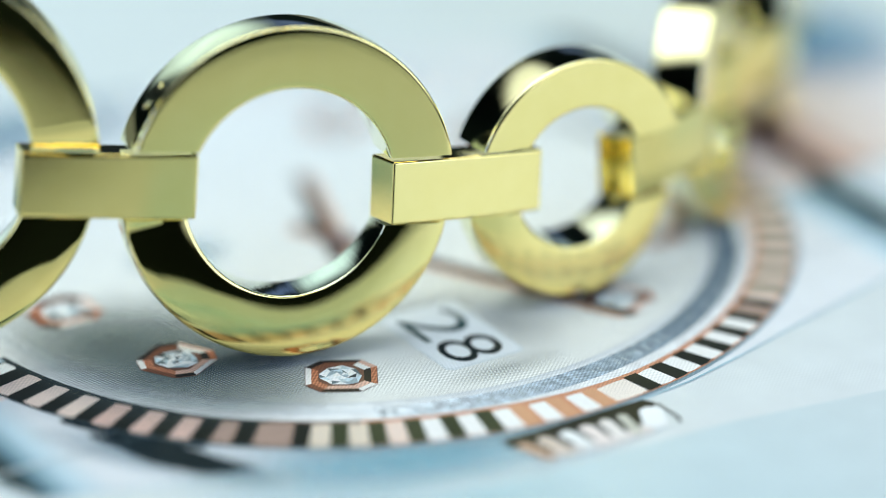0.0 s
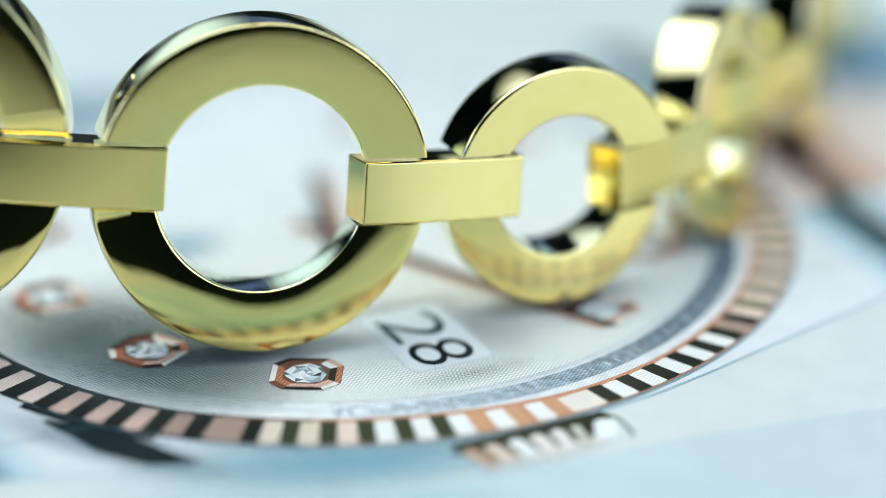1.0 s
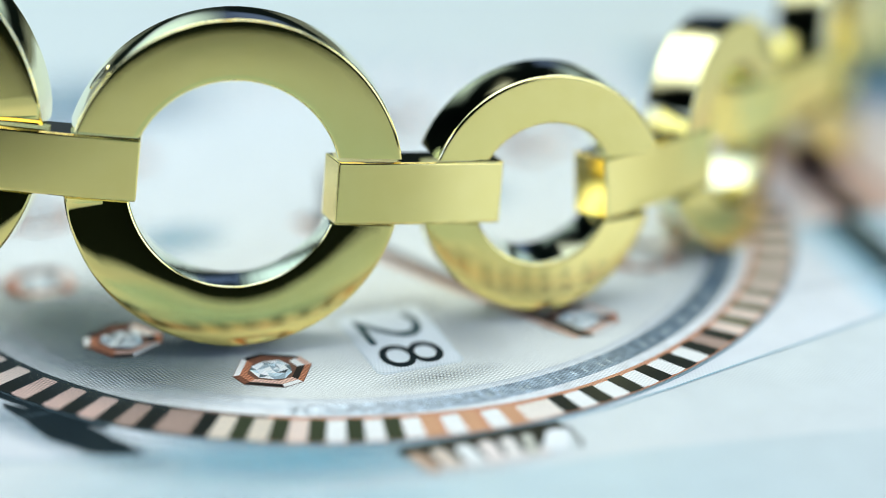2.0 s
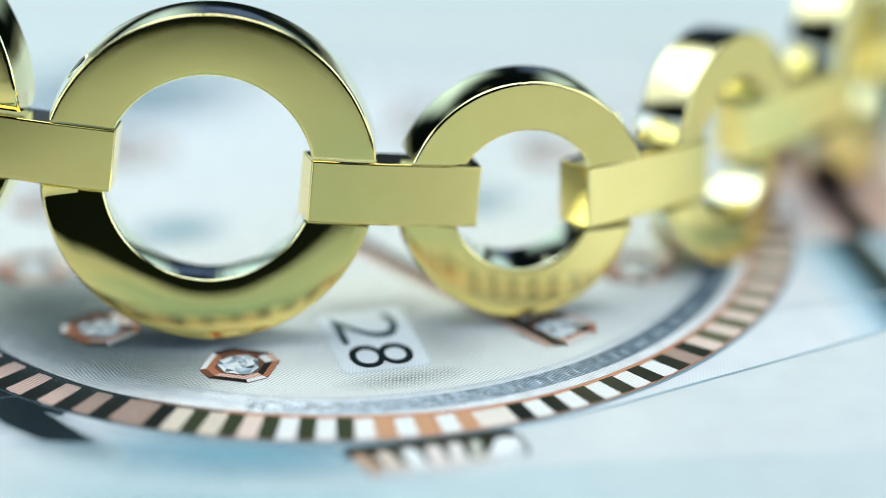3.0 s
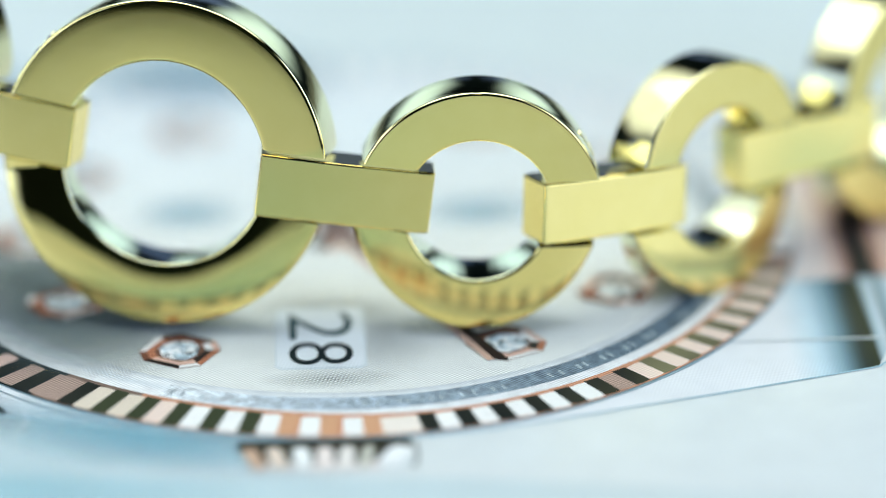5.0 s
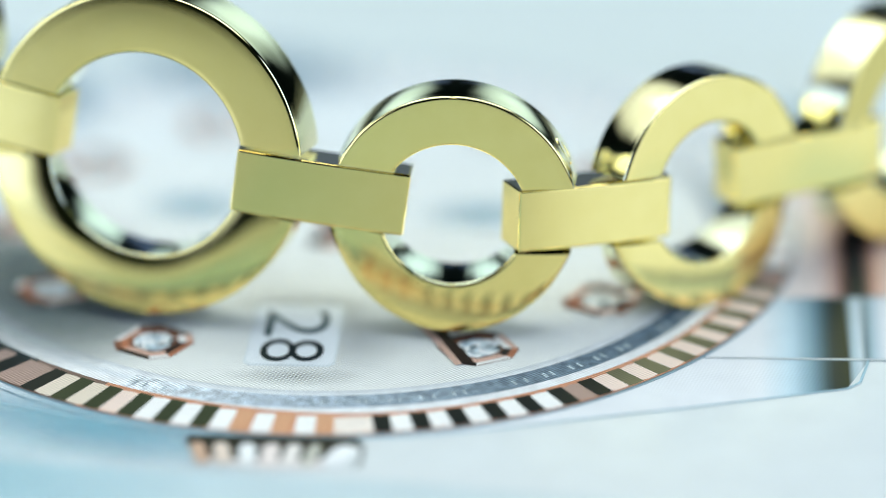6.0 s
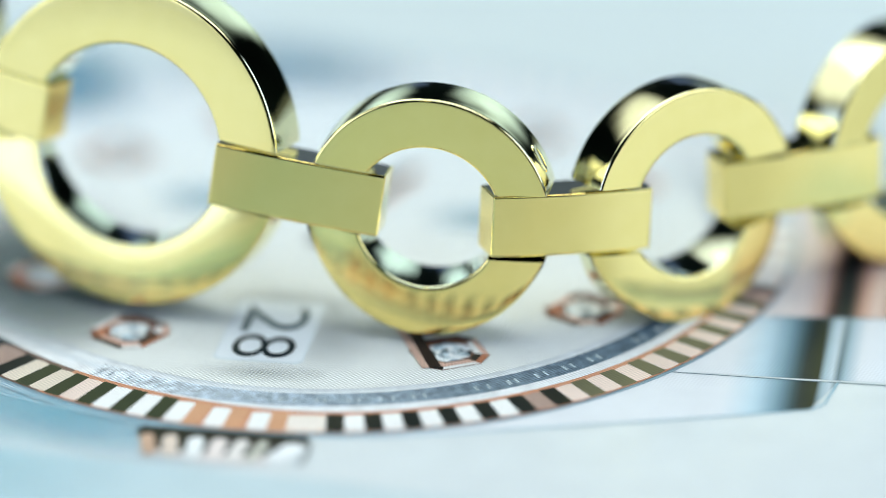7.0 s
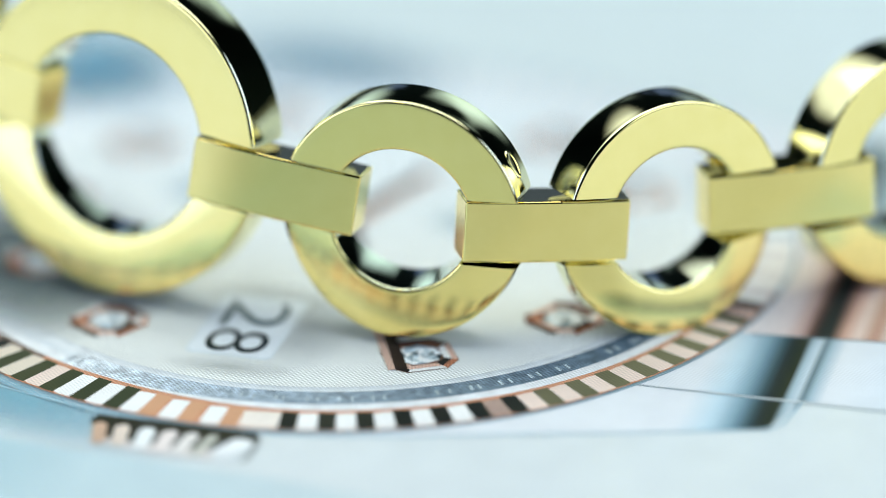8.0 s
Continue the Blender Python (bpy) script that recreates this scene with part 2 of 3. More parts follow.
flat("bezel_rim", rim_band(-86, 26), ink("printed_copper", (0.62, 0.30, 0.18), 0.3), 4.2)
flat("bezel_rim", rim_band(-140, -98), ink("printed_black_rim", (0.02, 0.03, 0.032), 0.15), 4.2)
flat("bezel_rim", rim_band(-98, -86), ink("printed_brown_rim", (0.22, 0.15, 0.12), 0.3), 4.2)
flat("bezel_rim", band(1.795, 1.985, 26, 220), ink("printed_pale_rim", (0.7, 0.74, 0.78), 0.2), 3)
RING = ink_round("printed_flange", 1.56, 1.80, [(0, (0.78, 0.81, 0.82)), (0.12, (0.68, 0.72, 0.74)), (0.3, (0.86, 0.89, 0.90)), (0.45, (0.78, 0.83, 0.86)), (0.6, (0.88, 0.90, 0.91)), (0.8, (0.90, 0.91, 0.91)), (1, (0.88, 0.90, 0.91))],
                 [(0, (1, 1, 1)), (0.26, (1, 1, 1)), (0.31, (0.9, 0.91, 0.92)), (1, (0.9, 0.91, 0.92))], 0.2, 0.25, 14.0)
flat("flange", band(1.57, 1.80), RING, 4)
GROOVE = ink_round("printed_flange_groove", 1.6, 1.8, [(0, (0.74, 0.79, 0.82)), (1, (0.74, 0.79, 0.82))],
                   [(0, (1, 1, 1)), (0.27, (1, 1, 1)), (0.32, (0.62, 0.68, 0.74)), (0.36, (0.45, 0.52, 0.58)), (0.42, (0.24, 0.3, 0.35)), (0.5, (0.14, 0.2, 0.26)), (0.55, (0.15, 0.2, 0.24)), (0.62, (0.4, 0.46, 0.5)), (0.7, (1, 1, 1))], 0.45, 1.0, 22.0)
flat("flange_groove", band(1.632, 1.744, -84, 70), GROOVE, 4.5)
SILVER = ink_along("printed_silver_dial", -70, -1.5, 1.5, [(0, (0.76, 0.82, 0.85)), (0.5, (0.78, 0.82, 0.83)), (1, (0.80, 0.82, 0.79))], 0.34)
flat("dial", [[polar(1.59, a) for a in range(0, 360, 3)]], SILVER, 5)

LIGHTS = {n: ink("printed_" + n, c, 0.45 if c[0] < 0.7 else 0.15) for n, c in {"white_flute": (0.9, 0.9, 0.88), "ivory_flute": (0.88, 0.80, 0.72), "peach_flute": (0.85, 0.69, 0.60), "rose_flute": (0.69, 0.49, 0.42), "cream_flute": (0.78, 0.68, 0.56), "brown_flute": (0.42, 0.30, 0.25)}.items()}
DARKS = {n: ink("printed_" + n, c, 0.15) for n, c in {"black_flute": (0.018, 0.022, 0.02), "olive_flute": (0.15, 0.145, 0.085), "copper_flute": (0.66, 0.36, 0.21), "green_flute": (0.05, 0.062, 0.034), "umber_flute": (0.14, 0.10, 0.08), "steel_flute": (0.45, 0.56, 0.64), "blush_flute": (0.66, 0.60, 0.60)}.items()}


def flute_tones(a):
    """Which light and dark ink a flute of the bezel has at its angle."""
    for upto, light, dark in ((-138, "white", "steel"), (-131, "white", "black"), (-118, "peach", "black"), (-103, "rose", "black"), (-91, "brown", "black"), (-80, "cream", "green"), (-75, "peach", "green"), (-67, "white", "green"), (-51, "white", "copper"), (-22, "white", "black"), (-16.5, "brown", "black"), (17, "peach", "olive"), (24, "rose", "umber"), (42, "white", "blush"), (180, "white", "steel")):
        if a <= upto:
            return LIGHTS[light + "_flute"], DARKS[dark + "_flute"]


def flute(a, tones, light_from=None):
    light, dark = tones
    p = light_from if light_from is not None else a - 3.55
    r0, r1, w = flute_start(a), flute_end(a), a - 1.1 - p
    flat("light_flute", [[polar(r0 + 0.006, p), polar(r1 - 0.006, p), polar(r1, p + 0.3 * w), polar(r1, p + 0.7 * w), polar(r1 - 0.004, a - 1.1), polar(r0 + 0.004, a - 1.1), polar(r0, p + 0.6 * w)]], light, 5)
    flat("dark_flute", [[polar(r0 - 0.006, a - 1.1), polar(r1, a - 1.1), polar(r1 + 0.003, a), polar(r1, a + 1.1), polar(r0 - 0.003, a + 1.1)]], dark, 5)


for k in range(74):
    a = -48.4 + k * 4.633
    a = a if a < 180 else a - 360
    if -150 < a < -94.5:
        continue
    flute(a, (LIGHTS["ivory_flute"], DARKS["black_flute"]) if k == 0 else flute_tones(a), -54.2 if k == 0 else -98.9 if -94 < a < -93 else None)
for a in [-65.5, -60.5, -55.3] + [-100.3 - 4.95 * k for k in range(10)]:
    flute(a, flute_tones(a))


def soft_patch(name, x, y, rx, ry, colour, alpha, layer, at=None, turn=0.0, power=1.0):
    """A tint or painted soft shadow, strongest in its middle and fading out to an oval edge."""
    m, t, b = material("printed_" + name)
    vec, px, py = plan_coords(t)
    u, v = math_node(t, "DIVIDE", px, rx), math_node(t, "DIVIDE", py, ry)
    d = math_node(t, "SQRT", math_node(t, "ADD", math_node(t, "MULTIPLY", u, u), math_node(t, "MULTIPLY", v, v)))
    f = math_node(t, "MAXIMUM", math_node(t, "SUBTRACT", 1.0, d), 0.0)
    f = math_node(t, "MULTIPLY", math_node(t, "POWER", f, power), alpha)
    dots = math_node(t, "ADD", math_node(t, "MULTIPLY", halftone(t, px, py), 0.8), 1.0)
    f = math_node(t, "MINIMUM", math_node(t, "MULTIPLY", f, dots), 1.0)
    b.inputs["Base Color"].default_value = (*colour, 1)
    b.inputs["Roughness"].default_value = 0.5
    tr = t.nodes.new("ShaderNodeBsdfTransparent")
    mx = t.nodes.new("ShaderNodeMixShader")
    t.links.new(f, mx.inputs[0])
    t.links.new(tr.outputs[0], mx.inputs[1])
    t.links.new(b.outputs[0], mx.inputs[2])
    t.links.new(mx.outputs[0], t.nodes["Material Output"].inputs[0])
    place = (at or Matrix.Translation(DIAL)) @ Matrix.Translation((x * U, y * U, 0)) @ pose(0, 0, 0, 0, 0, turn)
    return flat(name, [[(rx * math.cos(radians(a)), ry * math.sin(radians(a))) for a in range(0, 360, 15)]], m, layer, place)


def strip(points, w0, w1=None):
    """A line of quads along points, w wide."""
    w1 = w0 if w1 is None else w1
    n = len(points) - 1
    sides = []
    for k, p in enumerate(points):
        a, b = points[max(k - 1, 0)], points[min(k + 1, n)]
        d = Vector((b[0] - a[0], b[1] - a[1])).normalized()
        w = (w0 + (w1 - w0) * k / n) / 2
        sides.append(((p[0] + d.y * w, p[1] - d.x * w), (p[0] - d.y * w, p[1] + d.x * w)))
    out = [[a[0], b[0], b[1], a[1]] for a, b in zip(sides, sides[1:])]
    return out


# the case's outlines, tints and shade put into the colour beside the bezel and on the dial
LINE = ink("printed_blue_line", (0.36, 0.54, 0.62))
SLATE = ink("printed_dark_line", (0.16, 0.23, 0.27))
for side in (1, -1):
    flat("case_outline", strip([(side * x, y) for x, y in FLANK], 0.011), LINE, 2, WATCH)
    for s in (1, -1):
        flat("lug_edge", strip([(side * 1.2, s * 1.6), (side * 1.2, s * 2.1), (side * 1.19, s * 2.75)], 0.005, 0.007), SLATE, 2, WATCH)
        flat("lug_tip", strip([(side * 1.19, s * 2.275), (side * 1.4, s * 2.235), (side * 1.46, s * 2.18)], 0.012), LINE, 2, WATCH)
        flat("link_edge", strip([(side * 0.615, s * 1.95), (side * 0.56, s * 2.45), (side * 0.505, s * 3.4)], 0.012), SLATE, 2, WATCH)
NAVY = ink("printed_dark_lug", (0.012, 0.022, 0.028))
WEDGE = [(1.05, -1.775), (1.1, -1.78), (1.25, -1.73), (1.42, -1.69), (1.62, -1.56), (1.665, -1.46), (1.70, -1.35), (1.505, -1.447), (1.43, -1.48), (1.337, -1.53), (1.18, -1.655)]
for side in (1, -1):
    flat("dark_lug", [[(side * x, y) for x, y in WEDGE]], NAVY, 1.6, WATCH)
flat("bezel_dark_edge", band(1.98, 2.04, -122, -104), NAVY, 1.7)
soft_patch("bezel_tint", 1.40, -1.62, 0.6, 0.17, (0.10, 0.22, 0.3), 0.7, 1.3, WATCH, 34)
soft_patch("bezel_tint", 1.93, -0.80, 0.95, 0.30, (0.16, 0.42, 0.54), 0.75, 1.3, WATCH, 70)
flat("bezel_outline", band(2.035, 2.044, -104, -62), SLATE, 1.8)
soft_patch("bezel_tint", 2.35, -1.25, 1.0, 0.75, (0.30, 0.60, 0.70), 0.36, 1.2, WATCH, 60)
soft_patch("case_tint", -1.85, -0.62, 0.75, 0.42, (0.14, 0.3, 0.42), 0.75, 5.3, WATCH, 80)
soft_patch("case_tint", -1.55, -1.72, 0.7, 0.5, (0.10, 0.32, 0.46), 0.9, 5.4, WATCH, 40)
soft_patch("case_tint", -0.80, 3.15, 0.6, 0.5, (0.12, 0.32, 0.5), 0.9, 1.6, WATCH)
soft_patch("dial_tint_and_shade", -0.2, 0.62, 0.32, 0.2, (0.2, 0.42, 0.55), 0.6, 5.3, WATCH, 90)
soft_patch("dial_tint_and_shade", -0.24, -0.66, 0.28, 0.2, (0.2, 0.42, 0.55), 0.6, 5.3, WATCH, 90)
# the big ring's soft shadow, with grey of the print, painted onto the dial
soft_patch("dial_tint_and_shade", *polar(1.40, -122), 0.85, 0.40, (0.11, 0.16, 0.155), 0.6, 5.25, None, -32, 0.8)
soft_patch("dial_tint_and_shade", *polar(1.30, -118), 0.85, 0.62, (0.10, 0.15, 0.165), 0.85, 5.2, None, -30)
FLOOR = ink_along("printed_floor_tint", 90, -2, 5, [(0, (0.50, 0.67, 0.72)), (0.2, (0.54, 0.68, 0.72)), (0.34, (0.58, 0.69, 0.72)), (0.45, (0.62, 0.70, 0.72)), (0.6, (0.65, 0.71, 0.725)), (1, (0.64, 0.70, 0.715))], 0.06, gloss=0.4)
flat("floor_tint", [[(2.2, -2.0), (2.3, -0.58), (2.35, 0.45), (2.45, 1.125), (2.7, 2.3), (2.95, 2.6), (9, 4.6), (9, -2.0)]], FLOOR, 0.5, WATCH)

# the crown
CROWN = ink("printed_crown_dark", (0.03, 0.03, 0.02))
flat("crown_base", [[(2.0, -0.42), (2.055, -0.44), (2.19, -0.36), (2.21, -0.1), (2.19, 0.12), (2.10, 0.16), (2.06, 0.27), (2.0, 0.24)]], CROWN, 4, WATCH)
flat("crown_lip", [[(2.16, -0.40), (2.235, -0.34), (2.27, -0.1), (2.26, 0.12), (2.16, 0.16)]], ink("printed_crown_pale", (0.78, 0.72, 0.69), 0.1), 3.8, WATCH)
KNURLS = [ink("printed_knurl", c, 0.1) for c in ((0.62, 0.42, 0.3), (0.78, 0.66, 0.56), (0.86, 0.88, 0.87), (0.84, 0.76, 0.72), (0.84, 0.8, 0.76), (0.6, 0.6, 0.52), (0.88, 0.9, 0.9))]
for k, (y, w) in enumerate(((-0.385, 0.058), (-0.29, 0.062), (-0.185, 0.068), (-0.09, 0.066), (0.0, 0.06), (0.085, 0.045), (0.205, 0.11))):
    lean, x0, x1 = -0.012 * (k - 3), 2.062, 2.252
    cap = [(x0 + w * (0.5 - 0.5 * math.sin(q)), y - w / 2 * math.cos(q)) for q in (math.pi, 2.36, math.pi / 2, 0.79, 0.0)]
    end = [(x1 - w * (0.6 - 0.6 * math.sin(q)), y + lean - w / 2 * math.cos(q)) for q in (0.0, 0.79, math.pi / 2, 2.36, math.pi)]
    flat("crown_knurl", [cap + end], KNURLS[k], 5, WATCH)
flat("crown_edge", strip([(2.06, 0.27), (2.2, 0.272), (2.245, 0.255)], 0.008, 0.012), CROWN, 5.2, WATCH)

# marks of the engraved flange: plain bars
MARK = ink("printed_engraving", (0.46, 0.54, 0.58), 0.6, 0.8)
rng = random.Random(5)
for k in range(30):
    a = -82 + 4.5 * k
    if k % 6 == 5:
        continue
    w, lo, hi = rng.uniform(0.75, 1.15), 1.676, 1.718
    flat("engraved_mark", [[polar(lo, a - w), polar(hi, a - w), polar(hi, a - w + 0.5), polar(lo, a - w + 0.5)], [polar(lo, a + w - 0.4), polar(hi, a + w - 0.4), polar(hi, a + w), polar(lo, a + w)]], MARK, 5)

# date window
# soft shadow and reflection round the window, put into the print's colour
soft_patch("date_shadow", 1.05, 0.16, 0.42, 0.22, (0.16, 0.19, 0.2), 0.3, 5.5, WATCH, 4)
soft_patch("date_shadow", 0.78, -0.1, 0.16, 0.3, (0.2, 0.24, 0.26), 0.3, 5.6, WATCH)
soft_patch("date_reflection", 1.46, -0.06, 0.10, 0.30, (0.25, 0.28, 0.27), 0.35, 5.4, WATCH)
DATE = WATCH @ Matrix.Translation((0, -0.094 * U, 0))
flat("date_frame", [[(0.775, -0.165), (0.80, -0.19), (1.345, -0.19), (1.37, -0.165), (1.37, 0.165), (1.345, 0.19), (0.80, 0.19), (0.775, 0.165)]], ink("printed_frame_grey", (0.72, 0.78, 0.80), 0.15), 6, DATE)
flat("date_window", [[(0.795, -0.155), (0.82, -0.18), (1.33, -0.18), (1.355, -0.155), (1.355, 0.155), (1.33, 0.18), (0.82, 0.18), (0.795, 0.155)]], ink("printed_date_white", (0.82, 0.87, 0.9), 0.1), 7, DATE)
BLACK = ink("printed_black", (0.012, 0.02, 0.022), 0.1)
PALER = ink("printed_teal_black", (0.03, 0.075, 0.08), 0.1)
for digit, x, wide, tone in (("2", 0.965, 1.55, PALER), ("8", 1.225, 1.28, BLACK)):
    curve = bpy.data.curves.new("date_digit", "FONT")
    curve.body, curve.size, curve.align_x, curve.align_y, curve.resolution_u = digit, 0.40 * U, "CENTER", "CENTER", 6
    curve.offset = -0.004 * U
    tmp = new("date_digit", curve)
    bpy.context.view_layer.update()
    me = bpy.data.meshes.new_from_object(tmp.evaluated_get(bpy.context.evaluated_depsgraph_get()))
    bpy.data.objects.remove(tmp)
    me.name = "date_digit"
    me.materials.clear()
    me.materials.append(tone)
    ob = new("date_digit", me)
    ob.parent = page
    ob.matrix_local = DATE @ Matrix.Translation((x * U, -0.014 * U, 8 * LAYER)) @ Matrix.Diagonal((wide, 0.97, 1, 1))

# hour markers: octagonal settings with a faceted stone
TONES = {n: ink("printed_" + n, c, d) for n, c, d in (("setting_white", (0.88, 0.87, 0.85), 0.1), ("setting_black", (0.025, 0.022, 0.02), 0.1), ("setting_copper", (0.50, 0.20, 0.11), 0.6), ("setting_rose", (0.74, 0.48, 0.38), 0.4), ("setting_brown", (0.22, 0.09, 0.055), 0.4))}
SETTING_OUT = [TONES["setting_" + n] for n in ("black", "white", "copper", "rose", "black", "black", "white", "brown")]
SETTING_IN = [TONES["setting_" + n] for n in ("rose", "rose", "black", "white", "brown", "brown", "copper", "copper")]
STONE = [ink("printed_stone", c, 0.12) for c in ((0.80, 0.86, 0.89), (0.90, 0.93, 0.94), (0.92, 0.94, 0.95), (0.86, 0.90, 0.93), (0.62, 0.76, 0.84), (0.36, 0.46, 0.52), (0.55, 0.66, 0.70), (0.04, 0.055, 0.06), (0.90, 0.92, 0.92), (0.14, 0.19, 0.21))]
TABLEF = ink("printed_setting_floor", (0.2, 0.1, 0.07))


def octagon(h, c):
    return [(h, -h + c), (h, h - c), (h - c, h), (-h + c, h), (-h, h - c), (-h, -h + c), (-h + c, -h), (h - c, -h)]


def hour_marker(hour):
    at = Matrix.Translation(DIAL) @ pose(0, 0, 0, 0, 0, TURN3 + (3 - hour) * 30) @ Matrix.Translation((1.345 * U, 0, 0)) @ Matrix.Diagonal((0.95, 0.95, 1, 1))
    base = flat("hour_marker", [octagon(0.156, 0.068)], TABLEF, 6, at)
    rng = random.Random(hour)
    outer, middle, inner = octagon(0.153, 0.066), octagon(0.128, 0.056), octagon(0.098, 0.045)
    turn = round((hour - 4) * 2 / 3)
    for name, out, inn, tones, layer in (("setting", outer, middle, SETTING_OUT, 1), ("setting_step", middle, inner, SETTING_IN, 1.5)):
        for k in range(8):
            a, b, c, d = out[k], out[(k + 1) % 8], inn[(k + 1) % 8], inn[k]
            flat(name, [[a, b, c, d]], tones[(k - turn) % 8], layer, Matrix.Identity(4), "", base)
    n = 9
    turns = [[360 * (k + 0.6 * rng.random() + 0.5 * (g % 2)) / n for k in range(n)] for g in range(3)]
    rings = [[polar(r * rng.uniform(0.9, 1.08), a) for a in aa] for r, aa in zip((0.034, 0.066, 0.098), turns)]
    facets = [[(0, 0), rings[0][k], rings[0][(k + 1) % n]] for k in range(n)]
    for lo, hi in zip(rings, rings[1:]):
        for k in range(n):
            facets += [[lo[k], hi[k], hi[(k + 1) % n]], [lo[k], hi[(k + 1) % n], lo[(k + 1) % n]]]
    flat("stone", facets, STONE, 2, Matrix.Identity(4), "", base, hour)


for hour in (1, 2, 4, 5, 6, 7, 8, 10, 11):
    hour_marker(hour)

# pointers
POINTERS = ink("printed_pointer_dark", (0.035, 0.025, 0.02)), ink("printed_pointer_rose", (0.66, 0.45, 0.36), 0.15)
def pointer(angle, length, width, tail):
    at = Matrix.Translation(DIAL) @ pose(0, 0, 0, 0, 0, angle)
    flat("watch_pointer", [[(-tail, 0), (length, 0), (length, width * 1.0), (-tail, width * 1.3)]], POINTERS[0], 9, at)
    flat("watch_pointer", [[(-tail, -width), (length, -width * 0.6), (length, 0), (-tail, 0)]], POINTERS[1], 9, at)


pointer(-33.4, 1.46, 0.05, 0.25)
pointer(103, 0.72, 0.055, 0.2)
flat("pointer_hub", [[polar(0.085, a) for a in range(0, 360, 20)]], ink("printed_hub", (0.2, 0.15, 0.15)), 10)

# ---------------------------------------------------------------- the bracelet
def ease(x, lo, hi):
    f = min(1.0, max(0.0, (x - lo) / (hi - lo)))
    return f * f * (3 - 2 * f)


CROWNING = 0.003                    # how much the outer side of a ring swells in its middle


def ring_profile(R, r, w, dome, ends, foot, a):
    """The section of a ring at the angle a: (radius, depth) from the inner edge over the front to the back. The polished lower arc is dished at its inner edge
    and rolls back towards its two ends; its foot stands out (degrees where it begins and at the lowest point) and bows sideways, its rim rolls over; the upper arc is almost flat."""
    kick, flare, bow, roll = foot
    b, e, eo = R - r, 0.015, 0.012
    low_arc = 1 - ease(math.sin(a), -0.12, 0.12)
    dish, lip = dome * (0.10 + 0.90 * low_arc), roll * (0.25 + 0.75 * low_arc)
    drop, run = 0.0, []
    for k in range(11, -1, -1):
        run.append((r + e + (0.76 * b - e) * k / 11, drop))
        drop += math.tan(radians(dish * (1 - k / 11) ** 1.35)) * (0.76 * b - e) / 11
    low = run[-1][1]
    prof = []
    for k in range(6):
        q = k / 6 * math.pi / 2
        prof.append((r + e * (1 - math.cos(q)), low + e * (1 - math.sin(q))))
    prof += run[::-1]
    start, fall, steps = 0.76 * b, 0.0, 10
    for k in range(1, steps + 1):
        fall += math.tan(radians(lip * (k / steps) ** 1.2)) * (b - eo - start) / steps
        prof.append((r + start + (b - eo - start) * k / steps, fall))
    for k in range(1, 5):
        q = k / 4 * math.pi / 2
        prof.append((R - eo + eo * math.sin(q), fall + eo * (1 - math.cos(q))))
    y0 = fall + eo + 0.008
    prof += [(R + CROWNING * (1 - (1 - u) ** 2), y0 + (w / 2 - y0) * u) for u in (0.0, 0.2, 0.4, 0.6, 0.8, 1.0)]
    z0, zb = -0.62 * R, -0.16
    swing = ends * (1.25 - 0.5 * ease(math.cos(a), -0.4, 0.4)) * low_arc
    bent = []
    for p, q in prof[:-1]:
        z = min(p * math.sin(a), 0.0)
        s = max(0.0, zb - z)
        q -= (math.tan(radians(kick)) * s + math.tan(radians(flare - kick)) * s * s / (2 * (R + zb))) * low_arc
        x = abs(p * math.cos(a))
        q += bow * ((x * x if x < 0.4 else 0.8 * x - 0.16) / 2 - 0.02) * low_arc
        bent.append((p, q + (math.tan(radians(swing)) * (z - z0) ** 2 / (2 * (zb - z0)) if z > z0 else 0.0)))
    return bent + [prof[-1]] + [(p, w - q) for p, q in reversed(bent)]


def ring_mesh(R, r, w, dome, ends, foot, cuts):
    """A flat-faced ring, front face at y = 0, back at y = w; cuts: (side, lower and upper edge of the gap for its bar, at the inner and the outer radius)."""
    n = 128
    bm = bmesh.new()
    loops = []
    for k in range(n):
        a = 2 * math.pi * k / n
        loops.append([bm.verts.new((p * math.cos(a) * U, q * U, p * math.sin(a) * U)) for p, q in ring_profile(R, r, w, dome, ends, foot, a)])
    m = len(loops[0])
    for k in range(n):
        A, B = loops[k], loops[(k + 1) % n]
        for j in range(m):
            i = (j + 1) % m
            bm.faces.new((A[j], B[j], B[i], A[i]))
    bmesh.ops.recalc_face_normals(bm, faces=bm.faces)
    bmesh.ops.bisect_plane(bm, geom=bm.verts[:] + bm.edges[:] + bm.faces[:], plane_co=(0, 0, 0), plane_no=(1, 0, 0))
    for side, low, high in cuts:
        planes = []
        for (za, zb), s in ((low, -1), (high, 1)):
            a, b = Vector((side * r, 0, za)) * U, Vector((side * R, 0, zb)) * U
            no = Vector((-(b.z - a.z), 0, b.x - a.x)).normalized() * side
            planes.append((a, no, s))
        for co, no, s in planes:
            faces = [f for f in bm.faces if f.calc_center_median().x * side > 0]
            geom = list({v for f in faces for v in f.verts}) + list({e for f in faces for e in f.edges}) + faces
            bmesh.ops.bisect_plane(bm, geom=geom, plane_co=co, plane_no=no, dist=1e-8)
        gone = [f for f in bm.faces if (m := f.calc_center_median()).x * side > 0 and all((m - co).dot(no) * s < 0 for co, no, s in planes)]
        bmesh.ops.delete(bm, geom=gone, context="FACES")
    bmesh.ops.holes_fill(bm, edges=[e for e in bm.edges if e.is_boundary], sides=0)
    bmesh.ops.recalc_face_normals(bm, faces=bm.faces)
    return bm


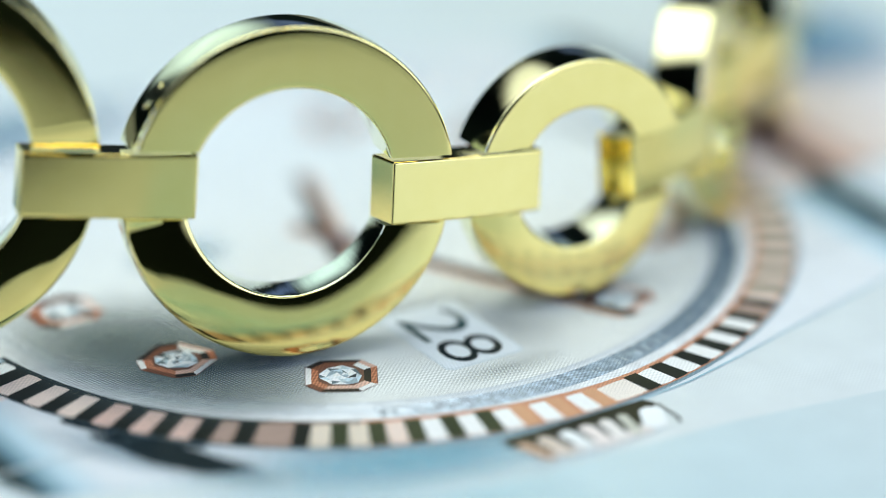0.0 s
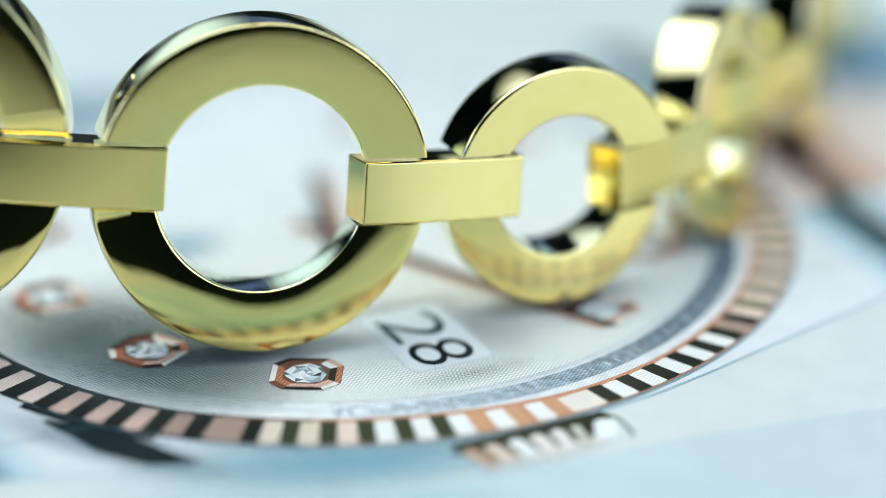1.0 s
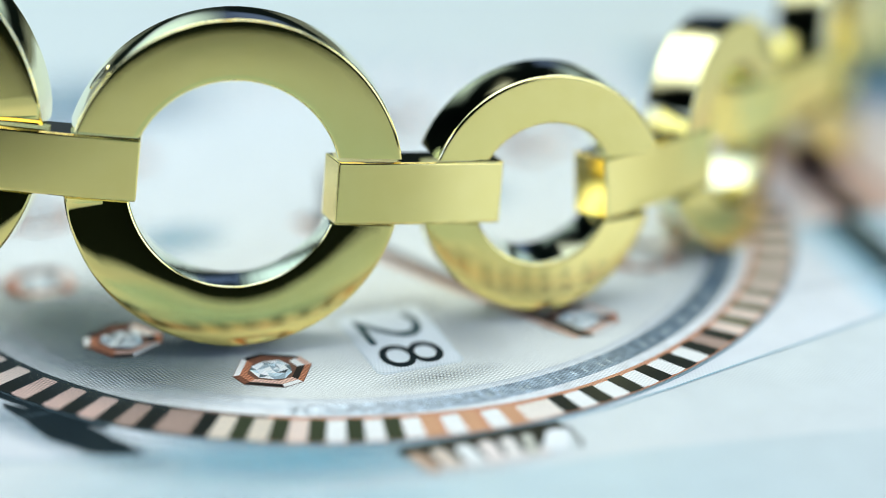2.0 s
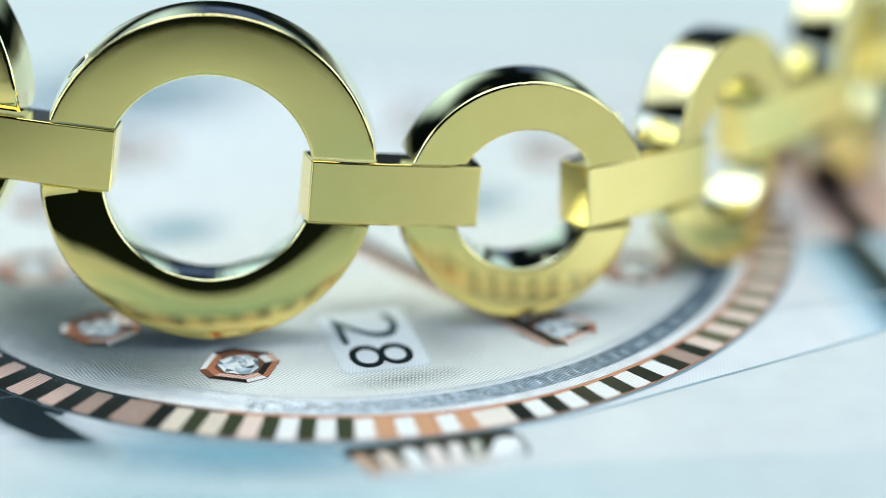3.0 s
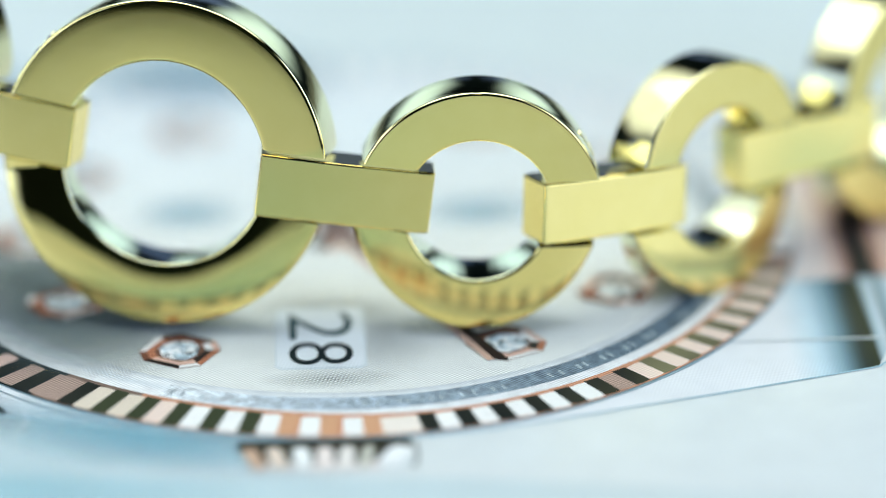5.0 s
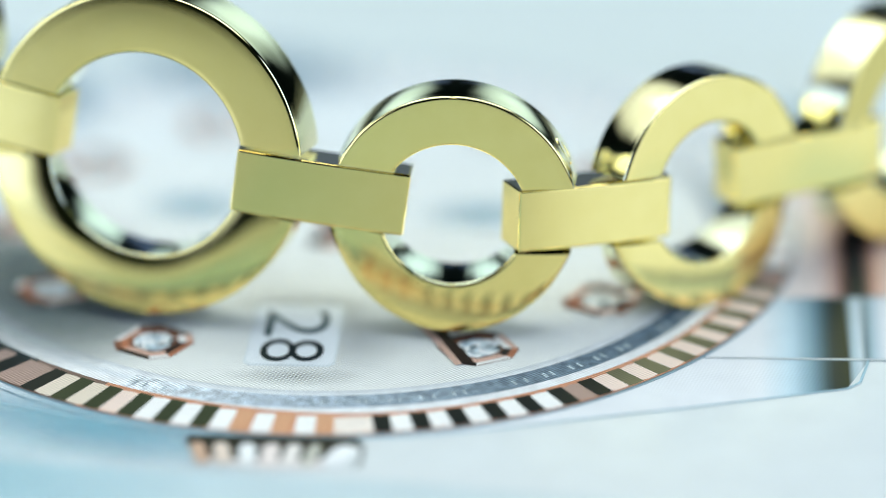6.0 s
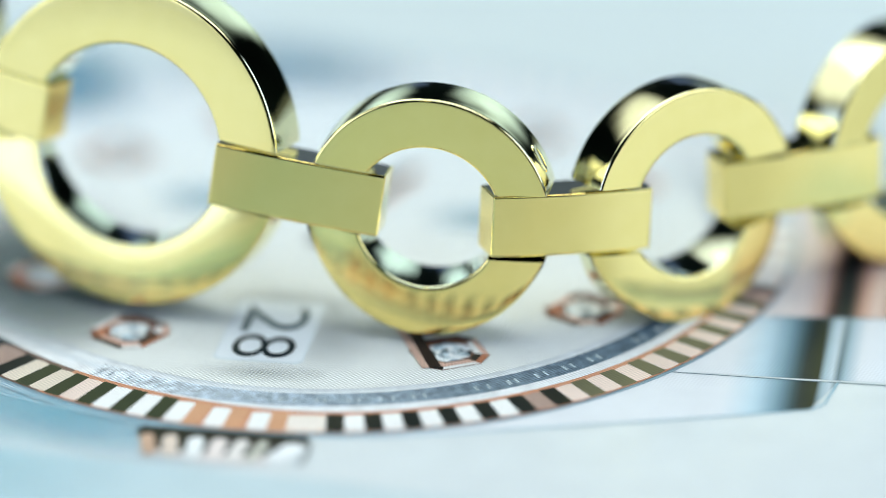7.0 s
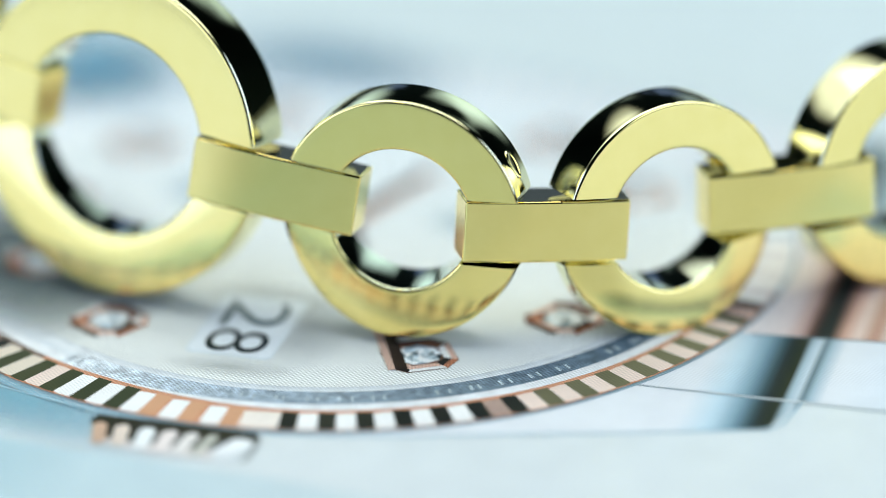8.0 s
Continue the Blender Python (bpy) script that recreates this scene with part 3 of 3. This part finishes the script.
def ring_pose(c, az, lean):
    """x along the chain, y into the ring's depth, z up; the top leans back by lean."""
    return Matrix.Translation(Vector(c) * U) @ pose(0, 0, 0, 0, 0, az) @ pose(0, 0, 0, -lean, 0, 0)


bracelet = tagged(new("bracelet"), "polished gold bracelet of round ring links standing on the page", "bracelet")
# front centre, azimuth, lean, outer and inner radius, thickness, dish of the lower arc, roll of its ends, shape of its foot
RINGS = [
    ((-1.88, -1.42, 0.98), 4.0, 8.5, 0.80, 0.53, 0.25, 14.0, 18.0, (0, 0, 0, 9.0)),
    ((-0.323, -1.204, 0.735), 18.6, 7.9, 0.690, 0.432, 0.25, 8.8, 7.0, (-1.2, -1.0, 0.18, 5.0)),
    ((0.861, -0.659, 0.560), 31.4, 2.3, 0.514, 0.302, 0.225, 1.5, 2.0, (-0.5, 4.7, 0.6, 7.0)),
    ((1.53, 0.275, 0.49), 73.9, 4.0, 0.505, 0.302, 0.225, 2.0, 2.0, (1.5, 3.8, 0.6, 7.0)),
    ((1.88, 1.32, 0.515), 84.0, 2.0, 0.512, 0.302, 0.225, 2.0, 2.0, (1.5, 3.8, 0.6, 7.0)),
    ((2.01, 2.43, 0.515), 84.0, 2.0, 0.512, 0.302, 0.225, 2.0, 2.0, (1.5, 3.8, 0.6, 7.0)),
]
# the bars: middle of the front face at either end, lean
BARS = [
    ((-1.40, -1.435, 0.885), (-0.703, -1.290, 0.802), 9.0),
    ((0.078, -1.104, 0.686), (0.690, -0.742, 0.589), 8.0),
    ((1.090, -0.508, 0.530), (1.450, 0.080, 0.476), 5.0),
    ((1.50, 0.50, 0.465), (1.86, 1.13, 0.475), 3.0),
    ((1.90, 1.53, 0.50), (1.98, 2.22, 0.50), 3.0),
]
BAR_H, BAR_D = 0.262, 0.18


def bar_mesh(length):
    """A flat bar with softened edges and a very slightly bowed front."""
    n = 14
    bm = bmesh.new()
    rows = []
    for k in range(n + 1):
        x = (k / n - 0.5) * length
        bow = 0.018 * (1 - (2 * k / n - 1) ** 2)
        rows.append([bm.verts.new((x * U, y * U, z * U)) for y, z in ((-bow, -BAR_H / 2), (-bow, BAR_H / 2), (BAR_D, BAR_H / 2), (BAR_D, -BAR_H / 2))])
    for A, B in zip(rows, rows[1:]):
        for k in range(4):
            bm.faces.new((A[k], B[k], B[(k + 1) % 4], A[(k + 1) % 4]))
    bm.faces.new(rows[0])
    bm.faces.new(rows[-1][::-1])
    bmesh.ops.recalc_face_normals(bm, faces=bm.faces)
    edges = [e for e in bm.edges if e.calc_face_angle(0) > 0.8]
    bmesh.ops.bevel(bm, geom=edges, offset=0.009 * U, segments=4, profile=0.5, affect="EDGES")
    return bm


def lit_sides(ob, test, inner=False):
    """The white light that the polished rims mirror is put into a paler gold than the faces."""
    ob.data.materials.append(LIT_GOLD)
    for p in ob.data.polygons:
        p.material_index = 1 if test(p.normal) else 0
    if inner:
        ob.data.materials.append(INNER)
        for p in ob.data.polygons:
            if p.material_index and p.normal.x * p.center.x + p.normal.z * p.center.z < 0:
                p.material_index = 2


HOLES = {1: 139.0, 2: 29.0}


def pin_hole(R, w, angle):
    """A small dished pin head in the ring's outer side."""
    bm = bmesh.new()
    prof = [(0.044, -0.004), (0.042, 0.002), (0.037, 0.003), (0.032, 0.0012), (0.022, 0.0005), (0.0, 0.0004)]
    n = 20
    turn = pose(0, 0, 0, 0, -angle, 0) @ Matrix.Translation((R * U, w / 2 * U, 0))
    rows = []
    for p, h in prof[:-1]:
        rows.append([bm.verts.new(turn @ Vector((h * U, p * 0.8 * math.cos(2 * math.pi * k / n) * U, p * 1.5 * math.sin(2 * math.pi * k / n) * U))) for k in range(n)])
    for A, B in zip(rows, rows[1:]):
        for k in range(n):
            bm.faces.new((A[k], A[(k + 1) % n], B[(k + 1) % n], B[k]))
    bm.faces.new(rows[-1])
    bmesh.ops.recalc_face_normals(bm, faces=bm.faces)
    return bm


for k, (a, b, lean) in enumerate(BARS):
    a, b = Vector(a), Vector(b)
    d = b - a
    az, slope = math.degrees(math.atan2(d.y, d.x)), math.degrees(math.asin(d.z / d.length))
    bar = part("bar_link", bar_mesh(d.length), GOLD, bracelet, "flat polished gold bar", sharp=6)
    bar.matrix_local = Matrix.Translation((a + b) / 2 * U) @ pose(0, 0, 0, 0, 0, az) @ pose(0, 0, 0, -lean, -slope, 0)
for k, (c, az, lean, R, r, w, dome, ends, foot) in enumerate(RINGS):
    m = ring_pose(c, az, lean)
    inv = m.inverted()
    cuts = []
    for bar, side in ((BARS[k - 1] if k else None, -1), (BARS[k] if k < len(BARS) else None, 1)):
        if bar:
            p, q = inv @ (Vector(bar[0]) * U) / U, inv @ (Vector(bar[1]) * U) / U
            half = BAR_H / 2 + 0.013
            edges = []
            for x in (side * r, side * R):
                f = (x - p.x) / (q.x - p.x)
                z, ahead = p.z + f * (q.z - p.z), 0.2 * (p.y + f * (q.y - p.y))
                edges.append((z - half + min(0.0, ahead), z + half + max(0.0, ahead)))
            cuts.append((side, (edges[0][0], edges[1][0]), (edges[0][1], edges[1][1])))
    ring = part("ring_link", ring_mesh(R, r, w, dome, ends, foot, cuts), GOLD, bracelet, "round polished gold ring", sharp=40)
    ring.matrix_local = m
    lit_sides(ring, lambda n: abs(n.y) < 0.62, True)
    if k in HOLES:
        hole = part("pin_hole", pin_hole(R + CROWNING, w, HOLES[k]), LIT_GOLD, ring, sharp=40)


def motions():
    """The page and the bracelet on it turn together about the upright axis."""
    rows = [(k * 0.5, pose(0, 0, 0, 0, 0, -SWEEP * k / 16)) for k in range(17)]
    walk(page, rows)
    walk(bracelet, rows)


motions()
